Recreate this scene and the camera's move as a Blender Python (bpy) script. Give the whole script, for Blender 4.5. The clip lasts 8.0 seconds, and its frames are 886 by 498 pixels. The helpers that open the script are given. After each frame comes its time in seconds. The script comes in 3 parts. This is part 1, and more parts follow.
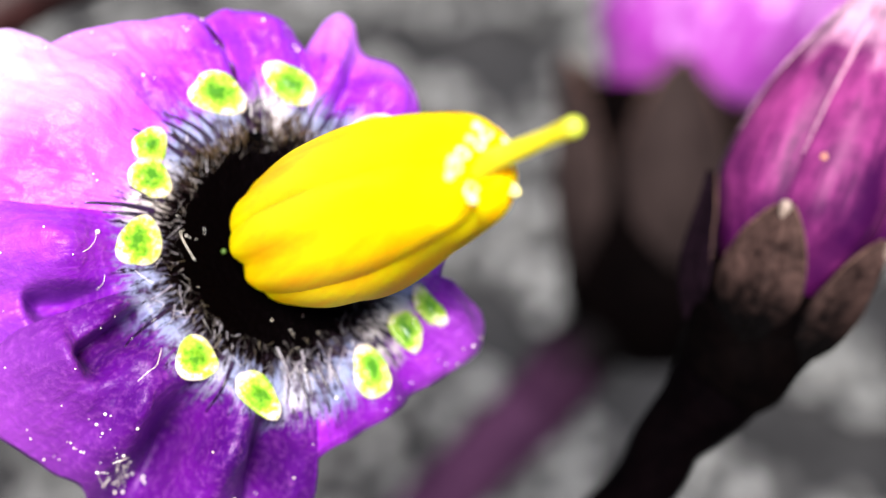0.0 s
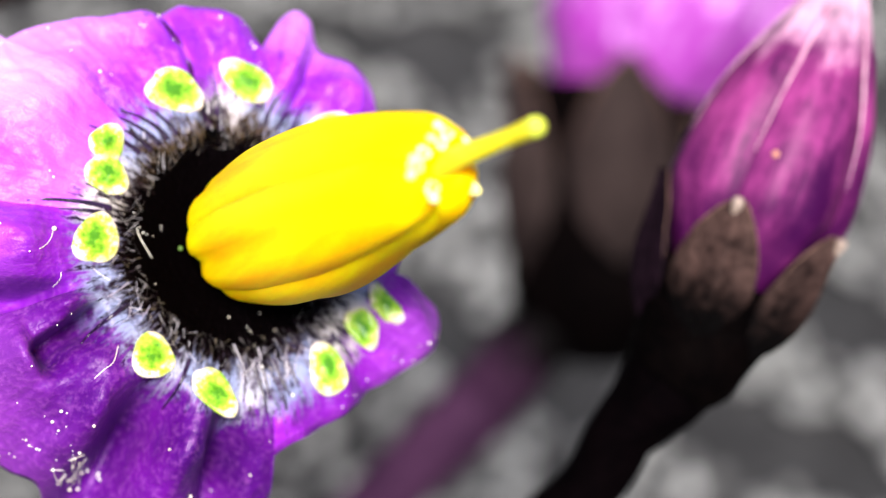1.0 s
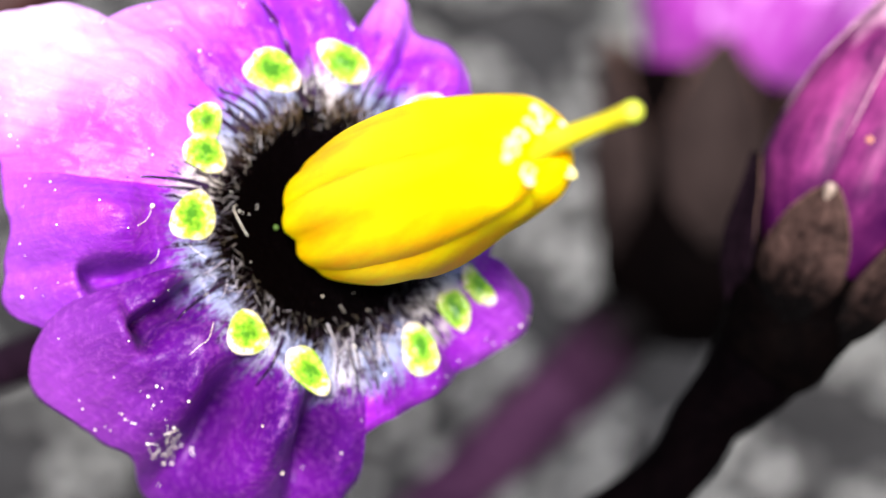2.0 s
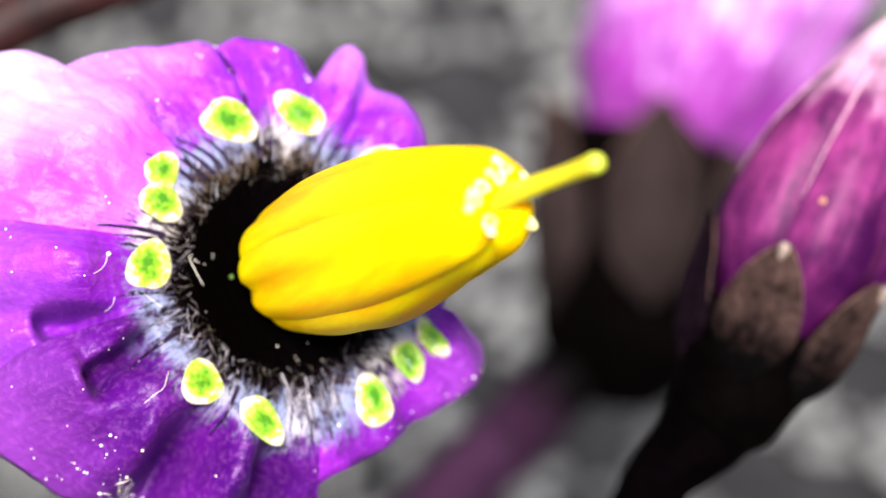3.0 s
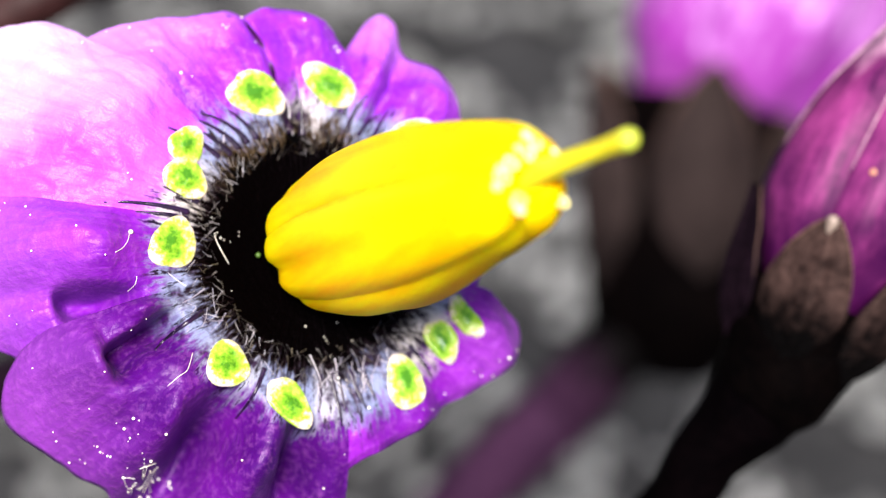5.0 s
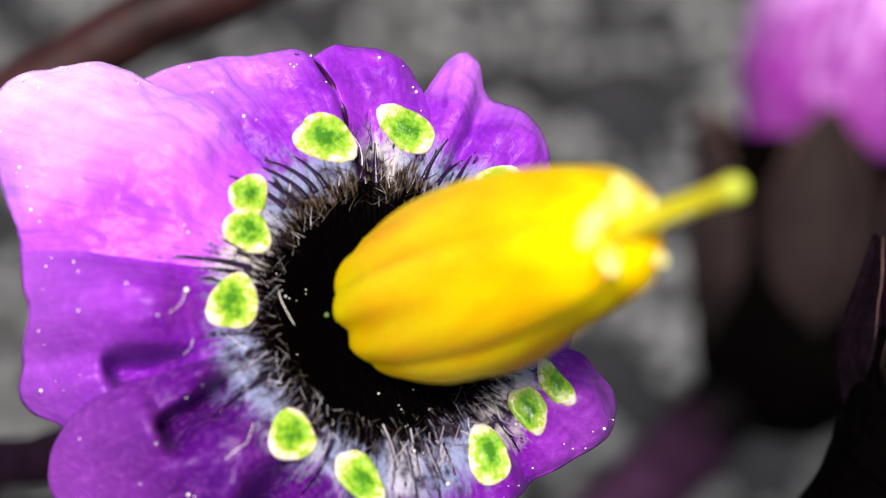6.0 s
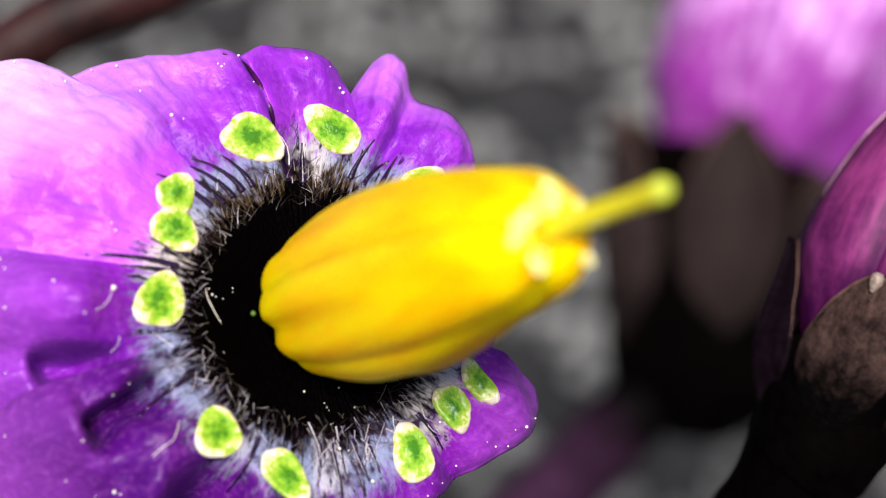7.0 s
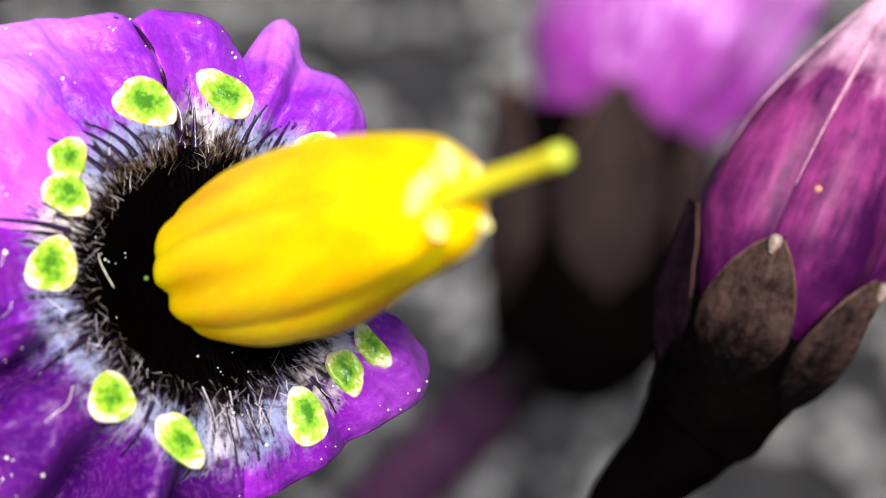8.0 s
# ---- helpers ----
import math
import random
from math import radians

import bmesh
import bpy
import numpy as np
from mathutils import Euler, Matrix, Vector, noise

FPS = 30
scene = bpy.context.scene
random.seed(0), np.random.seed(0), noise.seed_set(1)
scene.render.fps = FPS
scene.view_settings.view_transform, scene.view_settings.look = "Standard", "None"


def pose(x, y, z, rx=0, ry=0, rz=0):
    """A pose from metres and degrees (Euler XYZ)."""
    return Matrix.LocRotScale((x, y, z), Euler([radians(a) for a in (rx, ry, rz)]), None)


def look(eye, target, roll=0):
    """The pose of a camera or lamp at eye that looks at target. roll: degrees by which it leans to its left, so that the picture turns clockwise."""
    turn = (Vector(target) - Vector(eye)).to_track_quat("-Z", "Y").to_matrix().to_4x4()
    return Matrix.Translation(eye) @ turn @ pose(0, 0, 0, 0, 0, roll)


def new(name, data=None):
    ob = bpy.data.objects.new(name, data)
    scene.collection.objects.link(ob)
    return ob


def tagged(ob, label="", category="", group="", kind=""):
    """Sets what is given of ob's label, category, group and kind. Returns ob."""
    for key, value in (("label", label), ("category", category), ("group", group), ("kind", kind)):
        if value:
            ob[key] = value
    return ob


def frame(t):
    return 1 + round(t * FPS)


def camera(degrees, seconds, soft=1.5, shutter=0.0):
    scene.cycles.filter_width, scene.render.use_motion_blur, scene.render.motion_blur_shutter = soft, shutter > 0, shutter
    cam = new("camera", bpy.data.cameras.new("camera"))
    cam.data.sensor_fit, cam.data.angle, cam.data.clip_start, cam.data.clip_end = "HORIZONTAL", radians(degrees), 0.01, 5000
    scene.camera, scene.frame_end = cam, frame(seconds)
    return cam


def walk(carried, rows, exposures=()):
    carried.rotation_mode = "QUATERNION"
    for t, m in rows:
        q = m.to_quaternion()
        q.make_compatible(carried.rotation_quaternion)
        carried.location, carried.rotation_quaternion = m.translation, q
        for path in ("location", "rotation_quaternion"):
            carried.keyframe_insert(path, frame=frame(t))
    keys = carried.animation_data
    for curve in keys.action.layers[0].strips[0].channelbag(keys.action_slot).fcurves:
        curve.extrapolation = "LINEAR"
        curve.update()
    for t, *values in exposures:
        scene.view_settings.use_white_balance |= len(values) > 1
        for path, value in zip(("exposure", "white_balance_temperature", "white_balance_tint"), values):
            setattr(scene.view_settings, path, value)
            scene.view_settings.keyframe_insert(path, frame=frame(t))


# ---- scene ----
# Sizes below are in millimetres, turned to metres by MM.
MM = 0.001

# The sprig's own frame: it leans 45 degrees, its origin is the middle of the open flower, 100 mm above the ground.
SPRIG = pose(0, 0, 0.100, 45, 0, 0)

# ---- camera ----
cam = camera(28, 8.0, soft=1.1)
cam.data.dof.use_dof = True
cam.data.dof.focus_distance = 0.0267
cam.data.dof.aperture_fstop = 82
PATH = [
    # seconds, place in the sprig's frame, turn in degrees
    (0.0, 3.313, 0.710, 28.885, -1.712, 1.213, -1.415),
    (0.2, 3.278, 0.702, 28.922, -0.748, 0.409, -1.379),
    (0.3, 3.256, 0.710, 28.938, -0.684, 0.213, -1.362),
    (0.5, 3.204, 0.749, 28.962, -0.081, -0.195, -1.440),
    (0.7, 3.108, 0.728, 28.955, -0.524, 0.090, -1.256),
    (0.8, 3.065, 0.731, 28.955, -1.538, -0.130, -1.311),
    (1.0, 3.032, 0.771, 28.995, -1.881, -0.733, -1.164),
    (1.3, 2.942, 0.756, 29.073, -1.537, 0.070, -0.981),
    (1.5, 2.888, 0.781, 29.146, -2.153, 1.494, -0.917),
    (1.7, 2.963, 0.799, 29.079, -2.510, 2.003, -0.673),
    (2.8, 2.598, 0.720, 29.146, -1.366, 1.713, 0.061),
    (3.0, 2.493, 0.672, 29.246, -0.569, -0.193, 0.202),
    (3.2, 2.538, 0.736, 29.237, -0.257, -0.833, 0.243),
    (3.3, 2.495, 0.754, 29.176, 0.289, -0.665, 0.227),
    (3.5, 2.591, 0.826, 29.200, 0.000, -0.000, 0.000),
    (3.7, 2.600, 0.816, 29.250, -0.412, -0.433, 0.398),
    (3.8, 2.545, 0.796, 29.222, -0.739, -0.495, 0.516),
    (3.9, 2.550, 0.787, 29.245, -0.330, -0.690, 0.350),
    (4.0, 2.558, 0.778, 29.265, -0.521, -0.619, 0.208),
    (4.2, 2.452, 0.766, 29.176, -0.703, -0.341, 0.148),
    (5.3, 3.040, 0.983, 26.866, -2.112, 3.978, 0.027),
    (5.5, 3.084, 1.014, 25.703, -2.260, 5.676, 0.036),
    (5.7, 3.170, 1.002, 25.739, -1.978, 5.972, 0.160),
    (5.8, 3.160, 0.984, 25.714, -1.540, 5.595, 0.196),
    (6.0, 3.136, 0.944, 25.651, -0.155, 5.205, 0.092),
    (6.2, 3.094, 0.951, 25.737, 0.636, 4.648, 0.173),
    (6.3, 3.068, 0.954, 25.771, 0.026, 4.411, 0.144),
    (6.5, 3.000, 0.955, 25.819, -0.208, 3.907, 0.224),
    (6.7, 2.938, 0.941, 25.855, -0.651, 2.960, 0.321),
    (6.8, 2.928, 0.937, 25.884, -0.723, 2.748, 0.439),
    (7.0, 2.910, 0.922, 25.933, -0.090, 2.275, 0.467),
    (7.2, 2.809, 0.914, 25.955, -0.882, 0.168, 0.478),
    (7.3, 2.795, 0.914, 25.989, -1.142, -0.490, 0.619),
    (7.5, 2.723, 0.897, 26.013, -0.786, -1.110, 0.604),
    (7.8, 2.621, 0.900, 26.064, -1.035, -1.556, 0.598),
    (8.0, 2.611, 0.906, 26.136, -1.185, -1.827, 0.531),
]
EXPOSURE = [(0.0, 1.18), (4.2, 1.12), (5.5, 0.83), (6.0, 0.49), (6.5, 0.47), (7.5, 0.56), (8.0, 0.73)]
walk(cam, [(t, SPRIG @ pose(x * MM, y * MM, z * MM, rx, ry, rz)) for t, x, y, z, rx, ry, rz in PATH], EXPOSURE)

# ---- light ----
SUN = Vector((0.02, -0.50, 0.866)).normalized()
world = bpy.data.worlds.new("sky")
scene.world = world
world.use_nodes = True
sky = world.node_tree.nodes.new("ShaderNodeTexSky")
sky.sky_type, sky.sun_disc = "NISHITA", False
sky.sun_elevation, sky.sun_rotation = math.asin(SUN.z), math.atan2(SUN.x, SUN.y)
world.node_tree.links.new(sky.outputs[0], world.node_tree.nodes["Background"].inputs[0])
world.node_tree.nodes["Background"].inputs[1].default_value = 0.05
sun = new("sun", bpy.data.lights.new("sun", "SUN"))
sun.data.energy, sun.data.angle, sun.data.color = 5.0, radians(18), (1.0, 0.935, 0.88)
sun.matrix_world = look(SUN, (0, 0, 0))


# ---- materials ----
def material(name, rough=0.5, spec=0.5):
    """A node material; returns it, its shader and a function that adds a node with its inputs set or linked."""
    m = bpy.data.materials.new(name)
    m.use_nodes = True
    tree = m.node_tree
    shader = tree.nodes["Principled BSDF"]
    shader.inputs["Roughness"].default_value = rough
    shader.inputs["Specular IOR Level"].default_value = spec

    def put(socket, value):
        if isinstance(value, bpy.types.NodeSocket):
            tree.links.new(value, socket)
        else:
            socket.default_value = value

    def add(kind, out=0, settings=(), **inputs):
        node = tree.nodes.new("ShaderNode" + kind)
        for key, value in settings:
            if key == "operation":
                node.operation = value
        for key, value in inputs.items():
            put(node.inputs[int(key[1:])], value)
        return node.outputs[out]

    def ramp(fac, *stops):
        node = tree.nodes.new("ShaderNodeValToRGB")
        put(node.inputs[0], fac)
        band = node.color_ramp.elements
        while len(band) < len(stops):
            band.new(0.5)
        for el, (at, colour) in zip(band, stops):
            el.position, el.color = at, (*colour, 1) if len(colour) == 3 else colour
        return node.outputs[0]

    def mixed(fac, a, b):
        node = tree.nodes.new("ShaderNodeMix")
        node.data_type = "RGBA"
        put(node.inputs[0], fac), put(node.inputs[6], a), put(node.inputs[7], b)
        return node.outputs[2]

    def math_(operation, a, b=0.0):
        return add("Math", 0, (("operation", operation),), i0=a, i1=b)

    def noise_(vector, scale, detail=3.0, rough_=0.55):
        node = tree.nodes.new("ShaderNodeTexNoise")
        put(node.inputs["Vector"], vector), put(node.inputs["Scale"], scale)
        node.inputs["Detail"].default_value, node.inputs["Roughness"].default_value = detail, rough_
        return node.outputs[0]

    def bump(height, strength, distance):
        node = tree.nodes.new("ShaderNodeBump")
        put(node.inputs["Height"], height)
        node.inputs["Strength"].default_value, node.inputs["Distance"].default_value = strength, distance
        put(shader.inputs["Normal"], node.outputs[0])

    kit = {"put": put, "add": add, "ramp": ramp, "mix": mixed, "math": math_, "noise": noise_, "bump": bump}
    kit["at"] = add("TexCoord", 3)
    return m, shader, kit


def gray(v):
    return (v, v, v)


def rgba(r, g, b):
    return (r, g, b, 1)


def petal_material(name, deep, bright, lit_tone, way, low, high, amount):
    """Purple petal with a black and blue-grey throat ring; lit paleness and glare are put into its colour along way,
    from low to high in mm.
    """
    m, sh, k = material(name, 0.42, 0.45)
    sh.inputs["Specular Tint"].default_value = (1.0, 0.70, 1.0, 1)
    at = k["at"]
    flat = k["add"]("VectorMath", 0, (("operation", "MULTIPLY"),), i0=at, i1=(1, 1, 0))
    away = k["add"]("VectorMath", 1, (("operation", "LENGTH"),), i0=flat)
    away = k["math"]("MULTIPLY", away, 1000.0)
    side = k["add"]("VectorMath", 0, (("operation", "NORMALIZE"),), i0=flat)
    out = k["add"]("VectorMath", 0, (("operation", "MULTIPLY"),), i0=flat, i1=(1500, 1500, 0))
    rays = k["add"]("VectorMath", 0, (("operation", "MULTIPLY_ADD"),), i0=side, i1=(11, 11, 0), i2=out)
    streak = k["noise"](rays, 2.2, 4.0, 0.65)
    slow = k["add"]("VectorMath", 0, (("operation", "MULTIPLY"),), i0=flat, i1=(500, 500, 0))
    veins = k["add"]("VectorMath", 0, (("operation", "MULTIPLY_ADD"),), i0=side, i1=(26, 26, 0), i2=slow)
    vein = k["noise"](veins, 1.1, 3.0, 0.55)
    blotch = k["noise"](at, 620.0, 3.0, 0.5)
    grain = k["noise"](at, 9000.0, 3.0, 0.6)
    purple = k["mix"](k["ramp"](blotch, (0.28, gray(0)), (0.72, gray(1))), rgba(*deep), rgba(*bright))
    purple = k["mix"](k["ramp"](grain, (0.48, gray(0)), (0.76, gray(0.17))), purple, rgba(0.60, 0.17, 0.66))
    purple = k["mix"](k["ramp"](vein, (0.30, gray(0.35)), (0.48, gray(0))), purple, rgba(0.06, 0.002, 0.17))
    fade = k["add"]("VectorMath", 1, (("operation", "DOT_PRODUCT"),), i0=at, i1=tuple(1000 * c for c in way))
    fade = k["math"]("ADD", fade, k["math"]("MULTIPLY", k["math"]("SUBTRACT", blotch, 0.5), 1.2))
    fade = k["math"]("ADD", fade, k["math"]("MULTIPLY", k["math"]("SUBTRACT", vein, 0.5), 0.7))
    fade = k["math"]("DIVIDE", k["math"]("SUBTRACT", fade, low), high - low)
    purple = k["mix"](k["ramp"](fade, (0.0, gray(0)), (0.55, gray(0.5 * amount)), (1.0, gray(amount))), purple, rgba(*lit_tone))
    sector = k["noise"](side, 3.1, 2.0, 0.5)
    streak = k["math"]("ADD", streak, k["math"]("MULTIPLY", k["math"]("SUBTRACT", sector, 0.5), 0.45))
    wobble = k["math"]("ADD", away, k["math"]("MULTIPLY", k["math"]("SUBTRACT", streak, 0.5), 1.5))
    pale = k["mix"](k["ramp"](k["noise"](side, 1.7, 2.0, 0.5), (0.45, gray(0)), (0.60, gray(1))), rgba(0.20, 0.23, 0.38), rgba(0.50, 0.46, 0.44))
    ring = k["mix"](k["ramp"](k["noise"](at, 2600.0, 3.0, 0.65), (0.36, gray(0)), (0.52, gray(1))), rgba(0.018, 0.010, 0.03), pale)
    ring = k["mix"](k["ramp"](streak, (0.37, gray(0)), (0.44, gray(1))), rgba(0.008, 0.004, 0.016), ring)
    scaled = k["math"]("DIVIDE", wobble, 4.0)
    brown = k["mix"](k["ramp"](k["noise"](rays, 5.0, 3.0, 0.6), (0.40, gray(0)), (0.60, gray(1))), rgba(0.004, 0.002, 0.001), rgba(0.10, 0.066, 0.03))
    upper = k["add"]("VectorMath", 1, (("operation", "DOT_PRODUCT"),), i0=side, i1=(0.34, 0.94, 0))
    brown = k["mix"](k["ramp"](upper, (0.2, gray(0)), (0.6, gray(1))), rgba(0.006, 0.003, 0.004), brown)
    colour = k["mix"](k["ramp"](scaled, (0.44, gray(0)), (0.51, gray(1))), rgba(0.0004, 0.0002, 0.0002), brown)
    colour = k["mix"](k["ramp"](scaled, (0.49, gray(0)), (0.57, gray(1))), colour, ring)
    under = k["add"]("VectorMath", 1, (("operation", "DOT_PRODUCT"),), i0=side, i1=(0.25, -0.97, 0))
    outer = k["math"]("SUBTRACT", scaled, k["ramp"](under, (0.78, gray(0)), (0.95, gray(0.05))))
    colour = k["mix"](k["ramp"](outer, (0.60, gray(0)), (0.70, gray(1))), colour, purple)
    k["put"](sh.inputs["Base Color"], colour)
    k["put"](sh.inputs["Specular IOR Level"], k["ramp"](scaled, (0.44, gray(0.01)), (0.62, gray(0.33))))
    sh.inputs["Subsurface Weight"].default_value = 0.05
    sh.inputs["Subsurface Radius"].default_value = (0.0003, 0.0001, 0.0003)
    k["put"](sh.inputs["Sheen Weight"], k["ramp"](scaled, (0.5, gray(0)), (0.7, gray(0.01))))
    relief = k["math"]("ADD", k["math"]("MULTIPLY", blotch, 0.5), k["math"]("MULTIPLY", grain, 0.34))
    relief = k["math"]("ADD", relief, k["math"]("MULTIPLY", streak, 0.12))
    relief = k["math"]("ADD", relief, k["math"]("MULTIPLY", vein, 0.25))
    k["bump"](relief, 0.8, 0.00008)
    return m


def simple(name, dark, light, scale, rough, spec=0.5, lift=0.00005, strength=0.5, subsurface=0.0, detail=4.0):
    """Two tones mixed by noise at two scales, with relief."""
    m, sh, k = material(name, rough, spec)
    big = k["noise"](k["at"], scale, detail, 0.6)
    fine = k["noise"](k["at"], scale * 6.3, 2.0, 0.6)
    both = k["math"]("ADD", k["math"]("MULTIPLY", big, 0.65), k["math"]("MULTIPLY", fine, 0.35))
    k["put"](sh.inputs["Base Color"], k["mix"](k["ramp"](both, (0.36, gray(0)), (0.62, gray(1))), rgba(*dark), rgba(*light)))
    if subsurface:
        sh.inputs["Subsurface Weight"].default_value = subsurface
        sh.inputs["Subsurface Radius"].default_value = (0.0005, 0.0003, 0.0001)
    k["bump"](both, strength, lift)
    return m


def spot_material():
    m, sh, k = material("nectar_spot", 0.22, 0.6)
    gen = k["add"]("TexCoord", 0)
    off = k["add"]("VectorMath", 0, (("operation", "SUBTRACT"),), i0=gen, i1=(0.5, 0.5, 0.5))
    off = k["add"]("VectorMath", 0, (("operation", "MULTIPLY"),), i0=off, i1=(1, 1, 0))
    far = k["add"]("VectorMath", 1, (("operation", "LENGTH"),), i0=off)
    mottle = k["noise"](k["at"], 7000.0, 4.0, 0.7)
    fac = k["math"]("ADD", far, k["math"]("MULTIPLY", k["math"]("SUBTRACT", mottle, 0.5), 0.95))
    colour = k["ramp"](fac, (0.06, (0.05, 0.19, 0.008)), (0.20, (0.18, 0.40, 0.02)), (0.37, (0.37, 0.52, 0.05)), (0.45, (0.70, 0.68, 0.30)), (0.55, (0.76, 0.64, 0.58)))
    k["put"](sh.inputs["Base Color"], colour)
    sh.inputs["Subsurface Weight"].default_value = 0.1
    sh.inputs["Subsurface Radius"].default_value = (0.0002, 0.0002, 0.0001)
    k["bump"](mottle, 0.5, 0.00005)
    return m


def fibre_material(name, *stops):
    m, sh, k = material(name, 0.35, 0.6)
    k["put"](sh.inputs["Base Color"], k["ramp"](k["add"]("NewGeometry", 8), *stops))
    return m


def anther_material():
    m, sh, k = material("anther_yellow", 0.55, 0.1)
    sh.inputs["Specular Tint"].default_value = (1.0, 0.8, 0.15, 1)
    at = k["at"]
    long = k["add"]("VectorMath", 0, (("operation", "MULTIPLY"),), i0=at, i1=(1, 1, 0.14))
    lines = k["noise"](long, 2300.0, 3.0, 0.5)
    fine = k["noise"](at, 9000.0, 2.0, 0.5)
    k["put"](sh.inputs["Base Color"], k["mix"](k["ramp"](lines, (0.35, gray(0)), (0.65, gray(1))), rgba(0.99, 0.41, 0.0004), rgba(0.99, 0.63, 0.001)))
    sh.inputs["Subsurface Weight"].default_value = 0.6
    sh.inputs["Subsurface Radius"].default_value = (0.0012, 0.0004, 0.00003)
    sh.inputs["Subsurface Scale"].default_value = 1.0
    k["bump"](k["math"]("ADD", k["math"]("MULTIPLY", lines, 0.7), k["math"]("MULTIPLY", fine, 0.3)), 0.25, 0.00005)
    return m


def bud_petal_material(name, dark, light, tip, low, high):
    m, sh, k = material(name, 0.5, 0.12)
    dots = [k["add"]("VectorMath", 1, (("operation", "DOT_PRODUCT"),), i0=k["at"], i1=way) for way in ((0.93, -0.37, 0), (0.05, 0.13, 0), (0, 0, 1))]
    long = k["add"]("CombineXYZ", 0, (), i0=dots[0], i1=dots[1], i2=dots[2])
    lines = k["noise"](long, 2600.0, 4.0, 0.6)
    blotch = k["noise"](k["at"], 700.0, 4.0, 0.65)
    fac = k["math"]("ADD", k["math"]("MULTIPLY", lines, 0.5), k["math"]("MULTIPLY", blotch, 0.5))
    body = k["mix"](k["ramp"](fac, (0.38, gray(0)), (0.62, gray(1))), rgba(*dark), rgba(*light))
    rise = k["add"]("SeparateXYZ", 1, (), i0=k["add"]("TexCoord", 0))
    rise = k["math"]("ADD", rise, k["math"]("MULTIPLY", k["math"]("SUBTRACT", fac, 0.5), 0.7))
    body = k["mix"](k["ramp"](rise, (low, gray(0.85)), (high, gray(0))), body, rgba(*dark))
    # pale petal tip; the white of bright light is mixed into it
    body = k["mix"](k["ramp"](rise, (0.70, gray(0)), (1.0, gray(0.75))), body, rgba(*tip))
    k["put"](sh.inputs["Base Color"], body)
    k["bump"](lines, 0.4, 0.00008)
    return m


def calyx_material(name, dark, light, scale, axis, low, high):
    """A grainy calyx, brown from high (mm along the axis) on; the shade at its foot is put in as blackish colour."""
    m, sh, k = material(name, 0.7, 0.05)
    along = k["add"]("VectorMath", 1, (("operation", "DOT_PRODUCT"),), i0=k["at"], i1=tuple(1000 * c for c in Vector(axis).normalized()))
    big = k["noise"](k["at"], scale, 4.0, 0.6)
    fine = k["noise"](k["at"], scale * 6.3, 3.0, 0.65)
    both = k["math"]("ADD", k["math"]("MULTIPLY", big, 0.55), k["math"]("MULTIPLY", fine, 0.45))
    tone = k["mix"](k["ramp"](both, (0.36, gray(0)), (0.64, gray(1))), rgba(*dark), rgba(*light))
    along = k["math"]("ADD", k["math"]("DIVIDE", k["math"]("SUBTRACT", along, low), high - low), k["math"]("MULTIPLY", k["math"]("SUBTRACT", both, 0.5), 1.4))
    k["put"](sh.inputs["Base Color"], k["mix"](k["ramp"](along, (0.0, gray(0)), (1.0, gray(1))), rgba(0.0006, 0.0003, 0.0004), tone))
    k["bump"](both, 0.9, 0.00016)
    return m


def gravel_material():
    m, sh, k = material("grey_gravel", 0.85, 0.3)
    lot = k["add"]("NewGeometry", 8)
    tone = k["ramp"](lot, (0.0, (0.07, 0.07, 0.068)), (0.3, (0.155, 0.156, 0.154)), (0.7, (0.21, 0.211, 0.208)), (1.0, (0.28, 0.28, 0.28)))
    speck = k["noise"](k["at"], 700.0, 4.0, 0.6)
    k["put"](sh.inputs["Base Color"], k["mix"](k["ramp"](speck, (0.35, gray(0.6)), (0.6, gray(0))), tone, rgba(0.06, 0.06, 0.065)))
    k["bump"](speck, 0.6, 0.0005)
    return m


# petal tones mix own hue with light and shade: upper ones paler, lower darker
PETAL_TONE = {
    "top": petal_material("petal_purple", (0.13, 0.004, 0.341), (0.4, 0.045, 0.66), (0.7, 0.32, 0.88), (-0.75, 0.66, 0), 3.0, 5.4, 0.85),
    "upper_right": petal_material("petal_pink_violet", (0.15, 0.006, 0.363), (0.42, 0.05, 0.682), (0.7, 0.26, 0.88), (0.35, 0.94, 0), 3.2, 4.8, 0.8),
    # white of the glare on the upper-left petal, put into its colour
    "upper_left": petal_material("petal_pale_glare", (0.30, 0.03, 0.56), (0.52, 0.11, 0.74), (0.86, 0.60, 0.93), (-0.30, 0.95, 0), 2.75, 5.6, 0.88),
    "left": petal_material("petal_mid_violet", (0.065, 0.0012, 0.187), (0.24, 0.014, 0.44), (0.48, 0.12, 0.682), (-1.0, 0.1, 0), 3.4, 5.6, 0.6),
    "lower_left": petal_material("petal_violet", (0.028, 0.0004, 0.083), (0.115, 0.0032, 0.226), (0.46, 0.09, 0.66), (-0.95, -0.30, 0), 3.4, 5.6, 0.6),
    "lower_right": petal_material("petal_warm_violet", (0.075, 0.002, 0.18), (0.28, 0.016, 0.46), (0.5, 0.11, 0.682), (0.90, -0.43, 0), 2.9, 4.5, 0.8),
}
SPOT = spot_material()
FIBRE = fibre_material("throat_fibre", (0.0, (0.006, 0.003, 0.004)), (0.45, (0.018, 0.010, 0.010)), (0.60, (0.13, 0.10, 0.055)), (0.85, (0.24, 0.22, 0.24)), (1.0, (0.55, 0.52, 0.58)))
